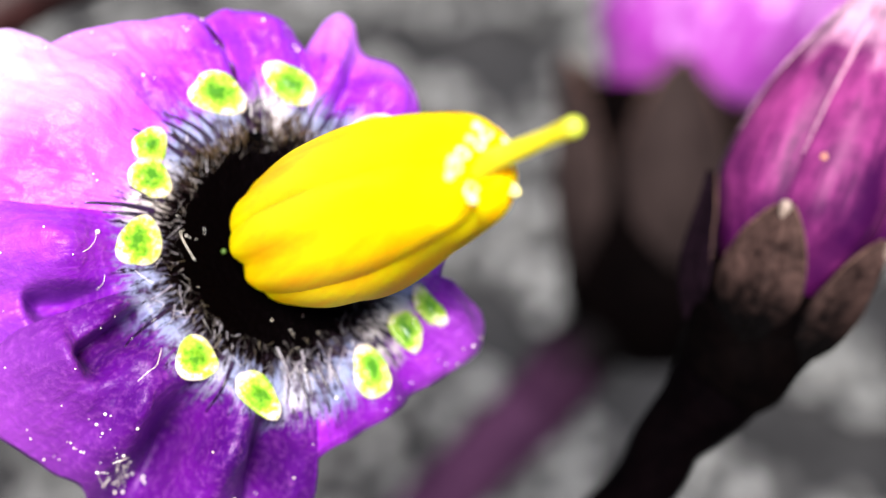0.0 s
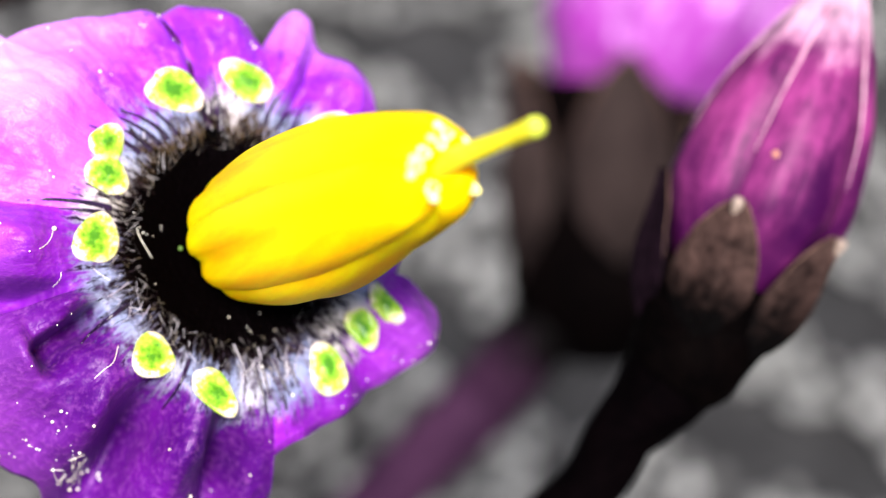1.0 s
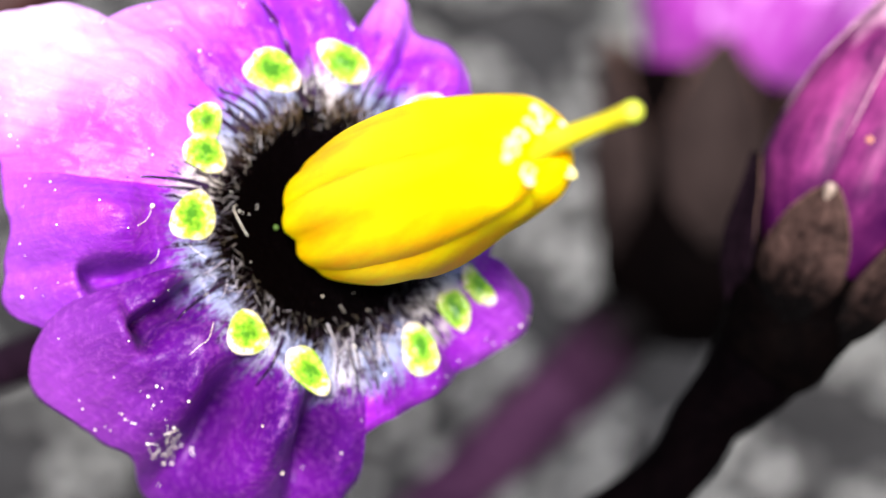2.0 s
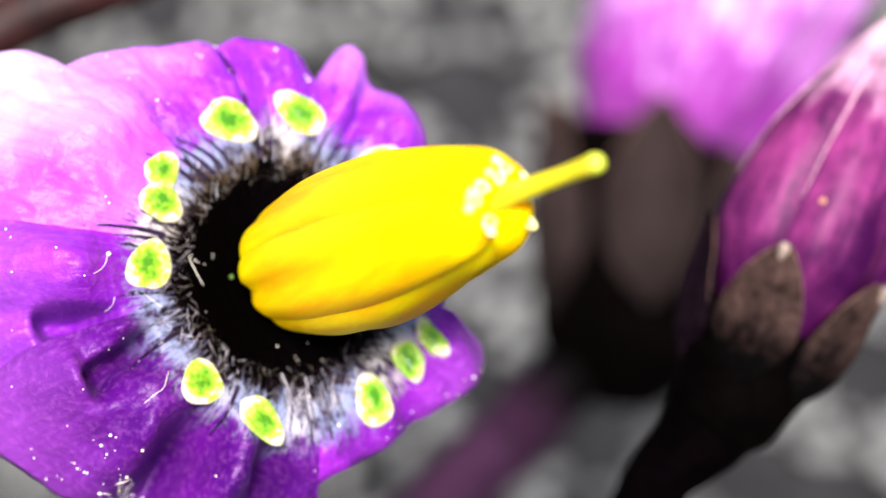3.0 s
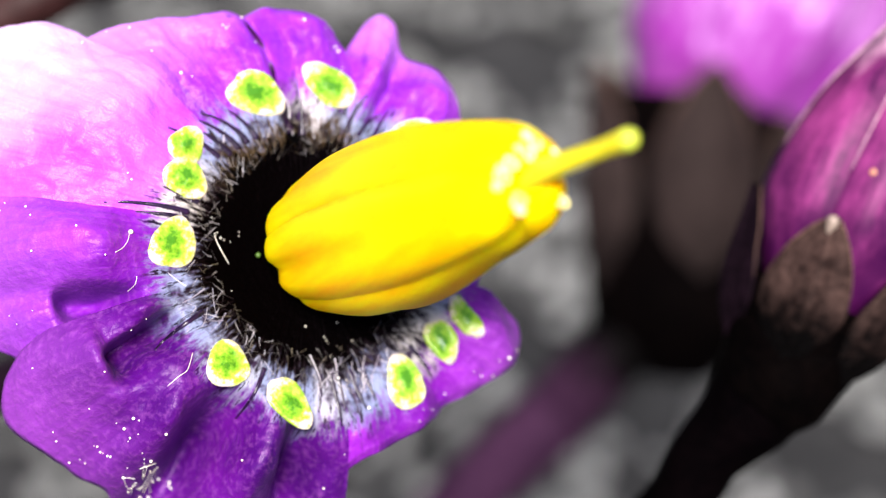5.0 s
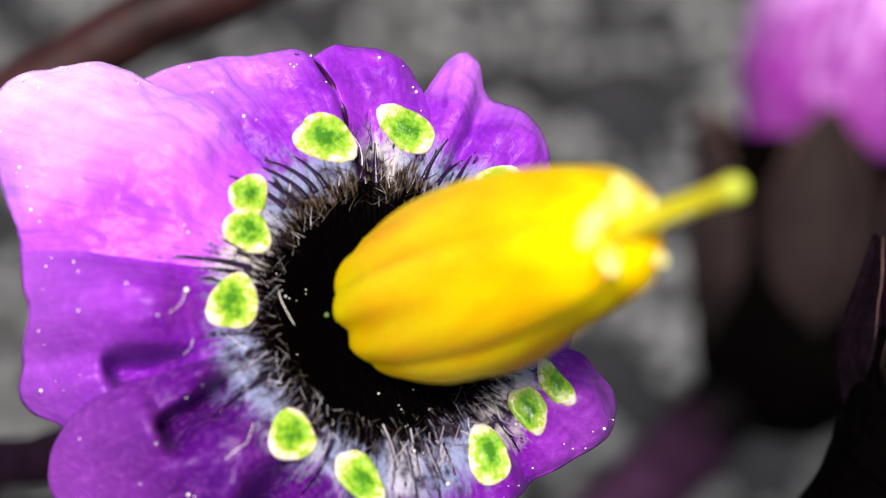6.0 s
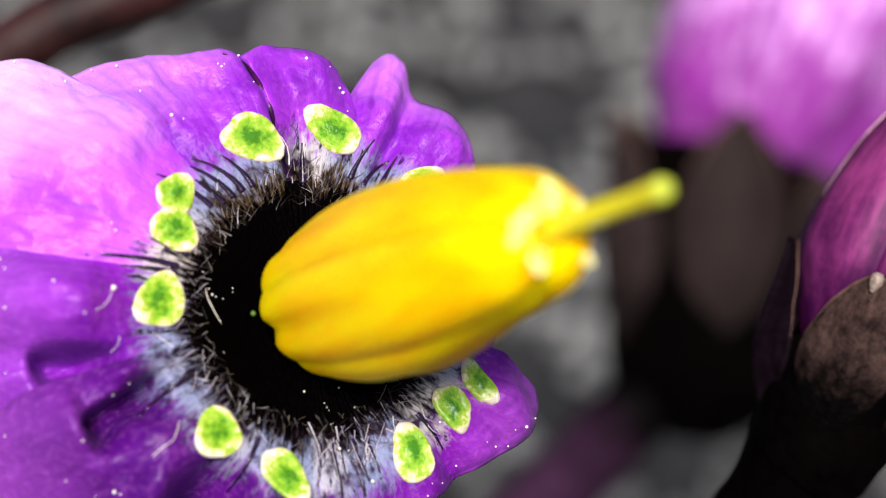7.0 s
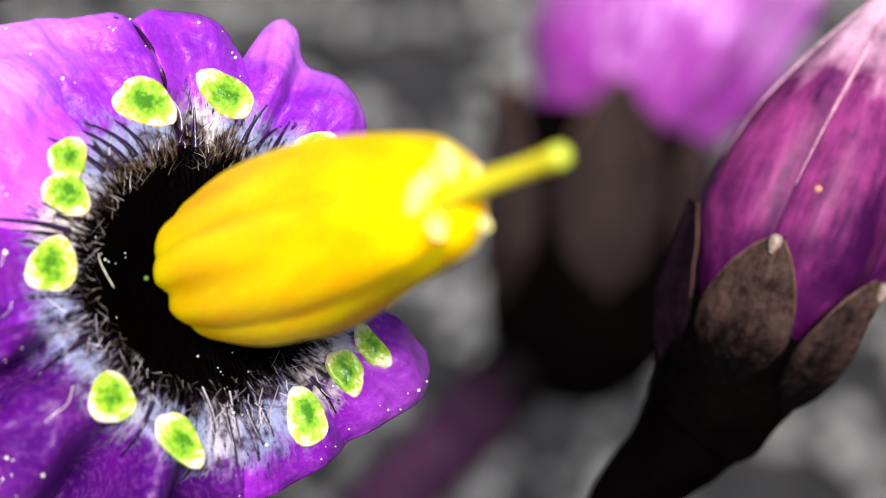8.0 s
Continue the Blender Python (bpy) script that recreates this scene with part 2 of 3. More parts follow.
SILVER = fibre_material("silver_fibre", (0.0, (0.012, 0.008, 0.018)), (0.28, (0.05, 0.04, 0.07)), (0.36, (0.34, 0.30, 0.40)), (0.6, (0.45, 0.41, 0.47)), (1.0, (0.66, 0.62, 0.64)))
VEIN = simple("vein_black_violet", (0.002, 0.0008, 0.004), (0.02, 0.004, 0.04), 2500, 0.3, 0.5)
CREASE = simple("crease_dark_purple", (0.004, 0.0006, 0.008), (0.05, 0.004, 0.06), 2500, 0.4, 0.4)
ANTHER = anther_material()
STYLE = simple("style_green_yellow", (0.70, 0.62, 0.012), (0.84, 0.74, 0.03), 900, 0.35, subsurface=0.3)
STIGMA = simple("stigma_green", (0.46, 0.54, 0.03), (0.60, 0.66, 0.07), 1500, 0.3, subsurface=0.3)
GREEN_BIT = simple("green_bit_tone", (0.03, 0.07, 0.005), (0.08, 0.16, 0.02), 3000, 0.5)
PORE = simple("pore_rim_cream", (0.95, 0.82, 0.14), (0.97, 0.92, 0.50), 3000, 0.25)
THROAT = simple("throat_black", (0.0002, 0.0001, 0.0002), (0.0007, 0.0004, 0.0006), 1800, 0.5, 0.015)
POLLEN = simple("pollen_grain", (0.85, 0.72, 0.55), (0.95, 0.92, 0.86), 3000, 0.2, 0.9)
CALYX = calyx_material("calyx_brown", (0.004, 0.0018, 0.002), (0.068, 0.039, 0.034), 900, (3.1, 7.21, 0.4), 0.7, 2.3)
CALYX_GREY = calyx_material("calyx_grey_brown", (0.008, 0.005, 0.005), (0.028, 0.019, 0.018), 300, (0.4, 9.9, 0.2), 2.0, 7.0)
SEPAL_RIM = simple("sepal_rim_tan", (0.03, 0.014, 0.012), (0.13, 0.07, 0.055), 1200, 0.6, 0.2)
# left sepals' tone, with their side's shade put into the colour
SEPAL_SHADED = simple("sepal_shaded_purple", (0.0012, 0.0005, 0.0012), (0.007, 0.003, 0.006), 900, 0.7, 0.03, 0.0001)
SEPAL_TIP = simple("sepal_tip_tan", (0.10, 0.07, 0.055), (0.34, 0.26, 0.22), 2500, 0.5, 0.4)
STALK = simple("stalk_dark_purple", (0.0004, 0.0002, 0.0004), (0.0014, 0.0007, 0.0010), 700, 0.65, 0.01, 0.0001)
# cup and bud base: the shade below the sepals put into a near-black tone
CALYX_SHADE = simple("calyx_shade_black_brown", (0.0003, 0.0002, 0.0003), (0.0016, 0.0009, 0.0009), 900, 0.75, 0.01, 0.0001)
STALK_PURPLE = simple("stalk_purple", (0.004, 0.0012, 0.004), (0.013, 0.0045, 0.012), 700, 0.55, 0.1, 0.0001)
# far stalk: its sunlit mauve put into the colour, darker towards the calyx
STALK_LIT = calyx_material("stalk_lit_mauve", (0.025, 0.009, 0.025), (0.070, 0.026, 0.062), 600, (-0.70, -0.71, 0.0), 1.2, 4.8)
STALK_RED = simple("stalk_red_brown", (0.008, 0.0025, 0.0025), (0.04, 0.012, 0.012), 500, 0.5, 0.2, 0.0001)
BUD = bud_petal_material("bud_petal_magenta", (0.028, 0.0006, 0.032), (0.25, 0.034, 0.165), (0.78, 0.56, 0.68), 0.2, 0.50)
BUD_PINK = bud_petal_material("bud_petal_pink", (0.20, 0.010, 0.22), (0.76, 0.38, 0.84), (0.80, 0.60, 0.92), 0.26, 0.50)
GRAIN = simple("grain_orange", (0.40, 0.16, 0.10), (0.62, 0.32, 0.22), 2500, 0.5)
SEAM = simple("bud_seam_pale", (0.20, 0.045, 0.13), (0.60, 0.34, 0.46), 1800, 0.35)
GRAVEL = gravel_material()
GROUND = simple("grey_ground", (0.008, 0.008, 0.009), (0.028, 0.028, 0.030), 160, 0.9, 0.25, 0.002, 0.9)


# ---- helpers of this scene ----
def mesh_of(verts, faces):
    me = bpy.data.meshes.new("mesh")
    me.from_pydata([tuple(v) for v in verts], [], faces)
    me.polygons.foreach_set("use_smooth", [True] * len(faces))
    me.validate()
    me.update()
    return me


def part(name, me, mat, parent=None, label=""):
    me.name = name
    me.materials.append(mat)
    ob = new(name, me)
    ob.parent = parent
    return tagged(ob, label)


def thing(name, m, label, category, group=""):
    ob = new(name)
    ob.empty_display_size = 0.002
    ob.matrix_world = m
    return tagged(ob, label, category, group)


def sheet(fn, nu, nv, closed=False):
    """A grid of fn(u, v), u and v from 0 to 1; closed joins the ends of u."""
    cols = nu if closed else nu + 1
    verts = [fn(i / nu, j / nv) for j in range(nv + 1) for i in range(cols)]
    faces = []
    for j in range(nv):
        for i in range(nu):
            a, b = j * cols + i, j * cols + (i + 1) % cols
            faces.append((a, b, b + cols, a + cols))
    return verts, faces


def smooth(a, b, x):
    t = min(max((x - a) / (b - a), 0.0), 1.0)
    return t * t * (3 - 2 * t)


def curve(stops, x):
    """A soft curve through (x, y) stops."""
    xs, ys = zip(*stops)
    if x <= xs[0]:
        return ys[0]
    for i in range(len(xs) - 1):
        if x <= xs[i + 1]:
            t = (x - xs[i]) / (xs[i + 1] - xs[i])
            p0, p3 = ys[max(i - 1, 0)], ys[min(i + 2, len(ys) - 1)]
            p1, p2 = ys[i], ys[i + 1]
            m1, m2 = (p2 - p0) / 2, (p3 - p1) / 2
            return (2 * t**3 - 3 * t**2 + 1) * p1 + (t**3 - 2 * t**2 + t) * m1 + (3 * t**2 - 2 * t**3) * p2 + (t**3 - t**2) * m2
    return ys[-1]


def tube(stops, sides=20, steps=40, rough=0.0):
    """A round stalk through stops of (x, y, z, radius) in mm, with capped ends."""
    n = len(stops) - 1
    lines = [[(i / n, s[c]) for i, s in enumerate(stops)] for c in range(4)]
    at = [[curve(lines[c], j / steps) for c in range(4)] for j in range(steps + 1)]
    up, verts, faces = Vector((0.31, 0.57, 0.76)), [], []
    for j, (x, y, z, r) in enumerate(at):
        a, b = at[max(j - 1, 0)], at[min(j + 1, steps)]
        way = (Vector(b[:3]) - Vector(a[:3])).normalized()
        side = way.cross(up).normalized()
        over = side.cross(way)
        for i in range(sides):
            w = 2 * math.pi * i / sides
            d = math.cos(w) * side + math.sin(w) * over
            p = Vector((x, y, z))
            k = r * (1 + rough * noise.noise((p + d * r) * 1.7))
            verts.append((p + d * k) * MM)
    for j in range(steps):
        for i in range(sides):
            a, b = j * sides + i, j * sides + (i + 1) % sides
            faces.append((a, b, b + sides, a + sides))
    faces.append(tuple(reversed(range(sides))))
    faces.append(tuple(range(steps * sides, (steps + 1) * sides)))
    return mesh_of(verts, faces)


def ball(centre, r, sides=10, rings=6, squash=1.0):
    def fn(u, v):
        a, b = 2 * math.pi * u, math.pi * (v - 0.5)
        return (Vector(centre) + Vector((math.cos(a) * math.cos(b), math.sin(a) * math.cos(b), math.sin(b) * squash)) * r) * MM
    return sheet(fn, sides, rings, True)


def join(pieces):
    verts, faces = [], []
    for v, f in pieces:
        n = len(verts)
        verts += v
        faces += [tuple(i + n for i in q) for q in f]
    return mesh_of(verts, faces)


def frame_of(axis, toward, at=(0, 0, 0)):
    """A turn whose z is the axis and whose x looks toward the given side."""
    z = Vector(axis).normalized()
    x = (Vector(toward) - z * z.dot(Vector(toward))).normalized()
    m = Matrix((x, z.cross(x), z)).transposed().to_4x4()
    m.translation = Vector(at)
    return m


# ---- ground ----
def ground():
    def fn(u, v):
        x, y = (u - 0.5) * 0.6, (v - 0.5) * 0.6 + 0.1
        fade = smooth(0.3, 0.2, max(abs(x), abs(y - 0.1)))
        return Vector((x, y, fade * (0.0012 * noise.noise(Vector((x, y, 0)) * 140) + 0.0006 * noise.noise(Vector((x, y, 4)) * 420) - 0.0012)))
    verts, faces = sheet(fn, 150, 150)
    edge = len(verts)
    verts += [Vector((sx * 400, sy * 400 + 0.1, 0)) for sx, sy in ((-1, -1), (1, -1), (1, 1), (-1, 1))]
    c = [0, 150, 151 * 151 - 1, 151 * 150]
    rim = [list(range(0, 151)), [151 * j + 150 for j in range(151)], [151 * 150 + i for i in range(150, -1, -1)], [151 * j for j in range(150, -1, -1)]]
    for n in range(4):
        a, b = edge + n, edge + (n + 1) % 4
        for i, j in zip(rim[n], rim[n][1:]):
            faces.append((j, i, a))
        faces.append((rim[n][-1], a, b))
    ob = part("ground", mesh_of(verts, faces), GROUND)
    tagged(ob, "rough grey asphalt ground with gaps between grains", "ground", kind="structure")


def gravel():
    rng = random.Random(7)
    pieces = []
    for gx in range(-60, 61):
        for gy in range(-6, 90):
            x, y = gx * 2.3 + rng.uniform(-1.1, 1.1), gy * 2.3 + rng.uniform(-1.1, 1.1)
            if noise.noise(Vector((x * 0.085, y * 0.11, 3.0))) + rng.uniform(-0.12, 0.12) < -0.02:
                continue
            r = rng.uniform(0.8, 1.7)
            tilt = Euler((rng.uniform(-0.5, 0.5), rng.uniform(-0.5, 0.5), rng.uniform(0, 6.3))).to_matrix()
            seed = Vector((rng.uniform(0, 90), rng.uniform(0, 90), rng.uniform(0, 90)))
            wide = Vector((rng.uniform(0.8, 1.3), rng.uniform(0.8, 1.2), rng.uniform(0.45, 0.75)))

            def fn(u, v):
                a, b = 2 * math.pi * u, math.pi * (v - 0.5)
                d = Vector((math.cos(a) * math.cos(b), math.sin(a) * math.cos(b), math.sin(b)))
                k = r * (1 + 0.35 * noise.noise(d * 1.3 + seed))
                return (tilt @ Vector((d.x * wide.x, d.y * wide.y, d.z * wide.z)) * k + Vector((x, y, r * 0.25))) * MM
            pieces.append(sheet(fn, 6, 4, True))
    ob = part("gravel", join(pieces), GRAVEL)
    tagged(ob, "mixed grey stone chips bedded in the ground", "gravel", kind="stuff")


# ---- the open flower ----
FACE = frame_of((0.42, 0.22, 0.88), (0.902, 0.0, -0.431))
FLOWER = thing("nightshade_flower", SPRIG @ FACE, "open purple nightshade flower with a yellow anther cone", "flower")

# how strongly the flower bends back, by angle
BEND = ((72, 0.17), (100, 0.14), (135, 0.12), (150, 0.125), (165, 0.17), (180, 0.25), (197, 0.33), (215, 0.41), (240, 0.46), (277, 0.42), (300, 0.35), (340, 0.32), (372, 0.25), (400, 0.22), (432, 0.17))

# name: outline as (angle in degrees, reach in mm), lift, puff, folds of (angle, depth, width in degrees, start, drift in degrees per mm[, width on the far side, end in mm, rise in mm])
PETALS = {
    "top": (((72.5, 3.20), (76, 3.63), (82, 3.86), (92, 4.09), (107, 4.17), (121, 4.50), (133, 4.90)), 0.02, 0.20,
            ((94.0, 0.80, 1.8, 1.8, 3.6, 3.4, 9.0, 1.0), (84, -0.16, 7, 2.7, 0), (118, 0.08, 6, 2.6, -2))),
    "upper_right": (((35, 3.65), (41, 3.82), (47, 3.98), (54, 4.04), (59, 4.05), (63, 4.34), (67, 4.46), (70.5, 4.24), (74.5, 3.55)), -0.03, 0.24,
                    ((60, 0.34, 4.0, 2.1, -0.5), (67, -0.24, 4.5, 2.9, 0), (48, -0.14, 6, 2.8, 0))),
    "upper_left": (((130.0, 4.00), (131.5, 4.75), (134.3, 5.50), (137.8, 5.95), (142.3, 6.28), (146, 6.40), (151, 6.30), (155, 5.94), (160, 5.58), (165, 5.30), (167.5, 5.18)), 0.07, 0.20,
                   ((158, 0.07, 5, 3.0, 0), (143, -0.08, 6, 3.3, 0))),
    "left": (((165.5, 5.16), (167, 5.18), (171, 5.11), (177, 5.04), (185, 5.05), (189, 5.13), (193, 5.01), (197.5, 4.72)), 0.0, 0.36,
             ((193.4, 1.25, 1.6, 3.05, -3.7, 6.5, 4.0, 0.6), (193.4, 0.35, 3.0, 3.6, -3.7), (178, -0.40, 8.0, 2.9, 0), (197.5, -0.30, 3.0, 2.5, 0), (168, 0.10, 2.5, 3.0, 0))),
    "lower_left": (((194.2, 4.36), (196.5, 4.69), (200.2, 4.97), (205.5, 5.14), (211, 5.07), (216, 4.91), (222, 4.80), (228, 4.73), (235, 4.83), (250, 5.15), (264, 5.05), (272, 4.74), (277.5, 4.24)), 0.06, 0.50,
                   ((238, 2.1, 7.5, 2.6, 0), (202.3, 1.0, 1.5, 2.6, 2.4, 7.0, 3.75, 0.5), (262, 1.4, 5.0, 2.6, 1.5), (218, 0.14, 3, 3.0, 2), (197.5, -0.34, 3, 2.5, 0, 3, 3.3, 0.8), (203, -0.62, 7, 3.75, -0.5, 12, 9.0, 0.45), (250, -0.24, 5, 3.0, 0), (226, -0.22, 6, 3.0, 0))),
    "lower_right": (((271, 3.78), (279.5, 3.46), (290, 3.38), (299, 3.38), (308, 3.43), (313, 3.44), (319, 3.60), (328, 3.90), (337.5, 4.09), (343, 3.96), (347, 3.30)), 0.02, 0.16,
                    ((313, 0.38, 6.0, 2.5, -2.0, 4.0, 9.0, 0.9), (334, -0.42, 8, 2.7, 0), (292, 0.16, 6, 2.6, 0))),
    "right": (((-16, 2.9), (0, 3.1), (15, 3.2), (30, 3.2), (42, 3.0)), -0.08, 0.10, ()),
}
PETAL_TONE["right"] = PETAL_TONE["upper_right"]
INNER = 0.7


def petal_point(p, degrees_, r, folded=True, rim=0.0):
    """A point of a petal's upper face, in mm, at an angle and a distance from the flower's axis; rim is 1 on its outer edge."""
    outline, lift, puff, folds = p
    low, high = outline[0][0], outline[-1][0]
    across = max(min((2 * degrees_ - low - high) / (high - low), 1.0), -1.0)
    z = -0.22 * (1 - smooth(0.6, 2.5, r)) - curve(BEND, (degrees_ - 72) % 360 + 72) * max(r - 2.5, 0.0) ** 2 - 0.08 * rim
    grow = smooth(2.2, 3.7, r)
    z += grow * (lift + puff * (1 - across * across))
    for at, deep, wide, start, drift, *more in folds if folded else (f for f in folds if f[1] < 0):
        at += drift * max(r - 2.6, 0.0)
        far, end, rise = more or (wide, 9.0, 1.0)
        held = smooth(start - 0.2, start - 0.2 + rise, r) * (1 - 0.45 * smooth(start + 0.8, start + 2.0, r)) * (1 - smooth(end - 0.3, end + 0.2, r))
        z -= deep * held * math.exp(-((degrees_ - at) / (far if degrees_ > at else wide)) ** 2)
    a = radians(degrees_)
    x, y = r * math.cos(a), r * math.sin(a)
    z += grow * (0.26 * noise.noise(Vector((x * 1.0, y * 1.0, 7.0))) + 0.085 * noise.noise(Vector((x * 2.7, y * 2.7, 3.0))) + 0.030 * noise.noise(Vector((x * 6.5, y * 6.5, 5.0))))
    z += 0.02 * noise.noise(Vector((math.cos(a) * 9, math.sin(a) * 9, r * 0.7))) * smooth(1.3, 1.9, r) * (1 - smooth(2.6, 3.4, r))
    return Vector((x, y, z))


def petal_reach(p, degrees_):
    return curve(p[0], degrees_) * (1 + 0.012 * noise.noise(Vector((degrees_ * 0.15, p[0][0][0], 2.0))))


def spot_mesh(p, r0, angle, size, long, turn, seed):
    """A swollen bean-shaped gland that lies on the petal."""
    def fn(u, v):
        a = 2 * math.pi * u
        k = size * (1 + 0.07 * math.cos(2 * a + seed) + 0.08 * math.cos(3 * a + 2.1 * seed)) * (1 + 0.07 * noise.noise(Vector((2.2 * math.cos(a), 2.2 * math.sin(a), seed)))) * math.sin(v * math.pi / 2) ** 0.8
        dx, dy = k * long * math.cos(a), k / long * math.sin(a)
        c, s = math.cos(turn), math.sin(turn)
        q = Vector((r0 * math.cos(angle) + c * dx - s * dy, r0 * math.sin(angle) + s * dx + c * dy, 0))
        mid = (p[0][0][0] + p[0][-1][0]) / 2
        across = (math.degrees(math.atan2(q.y, q.x)) - mid + 180) % 360 - 180
        top = petal_point(p, mid + across, q.length, False)
        rise = 0.10 * math.cos(v * math.pi / 2) ** 0.5 - 0.03 * math.exp(-((v - 0.25) / 0.2) ** 2) - 0.02
        return Vector((q.x, q.y, top.z - 0.005 + rise + 0.012 * noise.noise(q * 9))) * MM
    return mesh_of(*sheet(fn, 28, 10, True))


# petal, distance from the axis, angle, size, stretch, turn in degrees
SPOTS = [
    ("upper_right", 2.62, 45, 0.36, 1.1, 30),
    ("top", 2.76, 80, 0.40, 1.26, -22), ("top", 2.65, 107.5, 0.42, 1.28, -18),
    ("upper_left", 2.60, 140, 0.31, 1.0, 20), ("upper_left", 2.33, 150.5, 0.34, 1.05, -20),
    ("left", 2.30, 177, 0.40, 1.15, 60),
    ("lower_left", 2.38, -131, 0.37, 1.05, 20), ("lower_left", 2.50, -104, 0.37, 1.20, -60),
    ("lower_right", 2.58, -58, 0.38, 1.18, -70), ("lower_right", 2.58, -36.5, 0.32, 1.28, -62), ("lower_right", 2.75, -25, 0.28, 1.50, -68),
]


def petals():
    rng = random.Random(3)
    for name, p in PETALS.items():
        low, high = p[0][0][0], p[0][-1][0]

        def fn(u, v):
            across = 2 * u - 1
            across = math.copysign(1 - (1 - abs(across)) ** 1.35, across)
            turned = (low + high + (high - low) * across) / 2
            r = INNER + (petal_reach(p, turned) - INNER) * v
            return petal_point(p, turned, r, True, smooth(0.95, 1.0, v)) * MM
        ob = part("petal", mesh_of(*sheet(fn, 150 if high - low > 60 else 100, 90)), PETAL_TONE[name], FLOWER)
        thick = ob.modifiers.new("thickness", "SOLIDIFY")
        thick.thickness, thick.offset = 0.07 * MM, 1
        for n, (owner, r, angle, size, long, turn) in enumerate(SPOTS):
            if owner == name:
                part("spot", spot_mesh(p, r, radians(angle), size, long, radians(turn), 1.7 * n), SPOT, ob, "cream-rimmed green gland")
        # pollen grains, with scattered pale dots shaped in for petal glints
        glint_grains = []
        if name not in ("right", "upper_right"):
            for n in range(50 if name == "lower_left" else 16):
                heap = name == "lower_left" and n < 36
                turned, v = (rng.gauss(228, 9), rng.gauss(0.88, 0.05)) if heap else (rng.uniform(low + 3, high - 3), rng.choice((rng.uniform(0.45, 0.9), rng.uniform(0.9, 0.99))))
                v = min(v, 0.985)
                q = petal_point(p, turned, INNER + (petal_reach(p, turned) - INNER) * v)
                glint_grains.append(ball(q + Vector((0, 0, 0.012)), rng.choice((0.010, 0.013, 0.016, 0.02, 0.028)), 7, 5, rng.uniform(0.6, 1.3)))
            tagged(part("pollen", join(glint_grains), POLLEN, ob, "pale pollen grains and dots for glints"), kind="stuff")
        if name == "lower_left":
            for n in range(7):
                turned, r = 234 + rng.gauss(0, 2.5), 4.15 + rng.gauss(0, 0.12)
                line = []
                for j in range(4):
                    q = petal_point(p, turned, r)
                    line.append((q.x, q.y, q.z + 0.02 + 0.02 * (j % 2), 0.006))
                    turned, r = turned + rng.gauss(0, 1.6), r + rng.gauss(0, 0.11)
                part("thread", tube(line, 5, 12), POLLEN, ob, "fine pinkish thread")


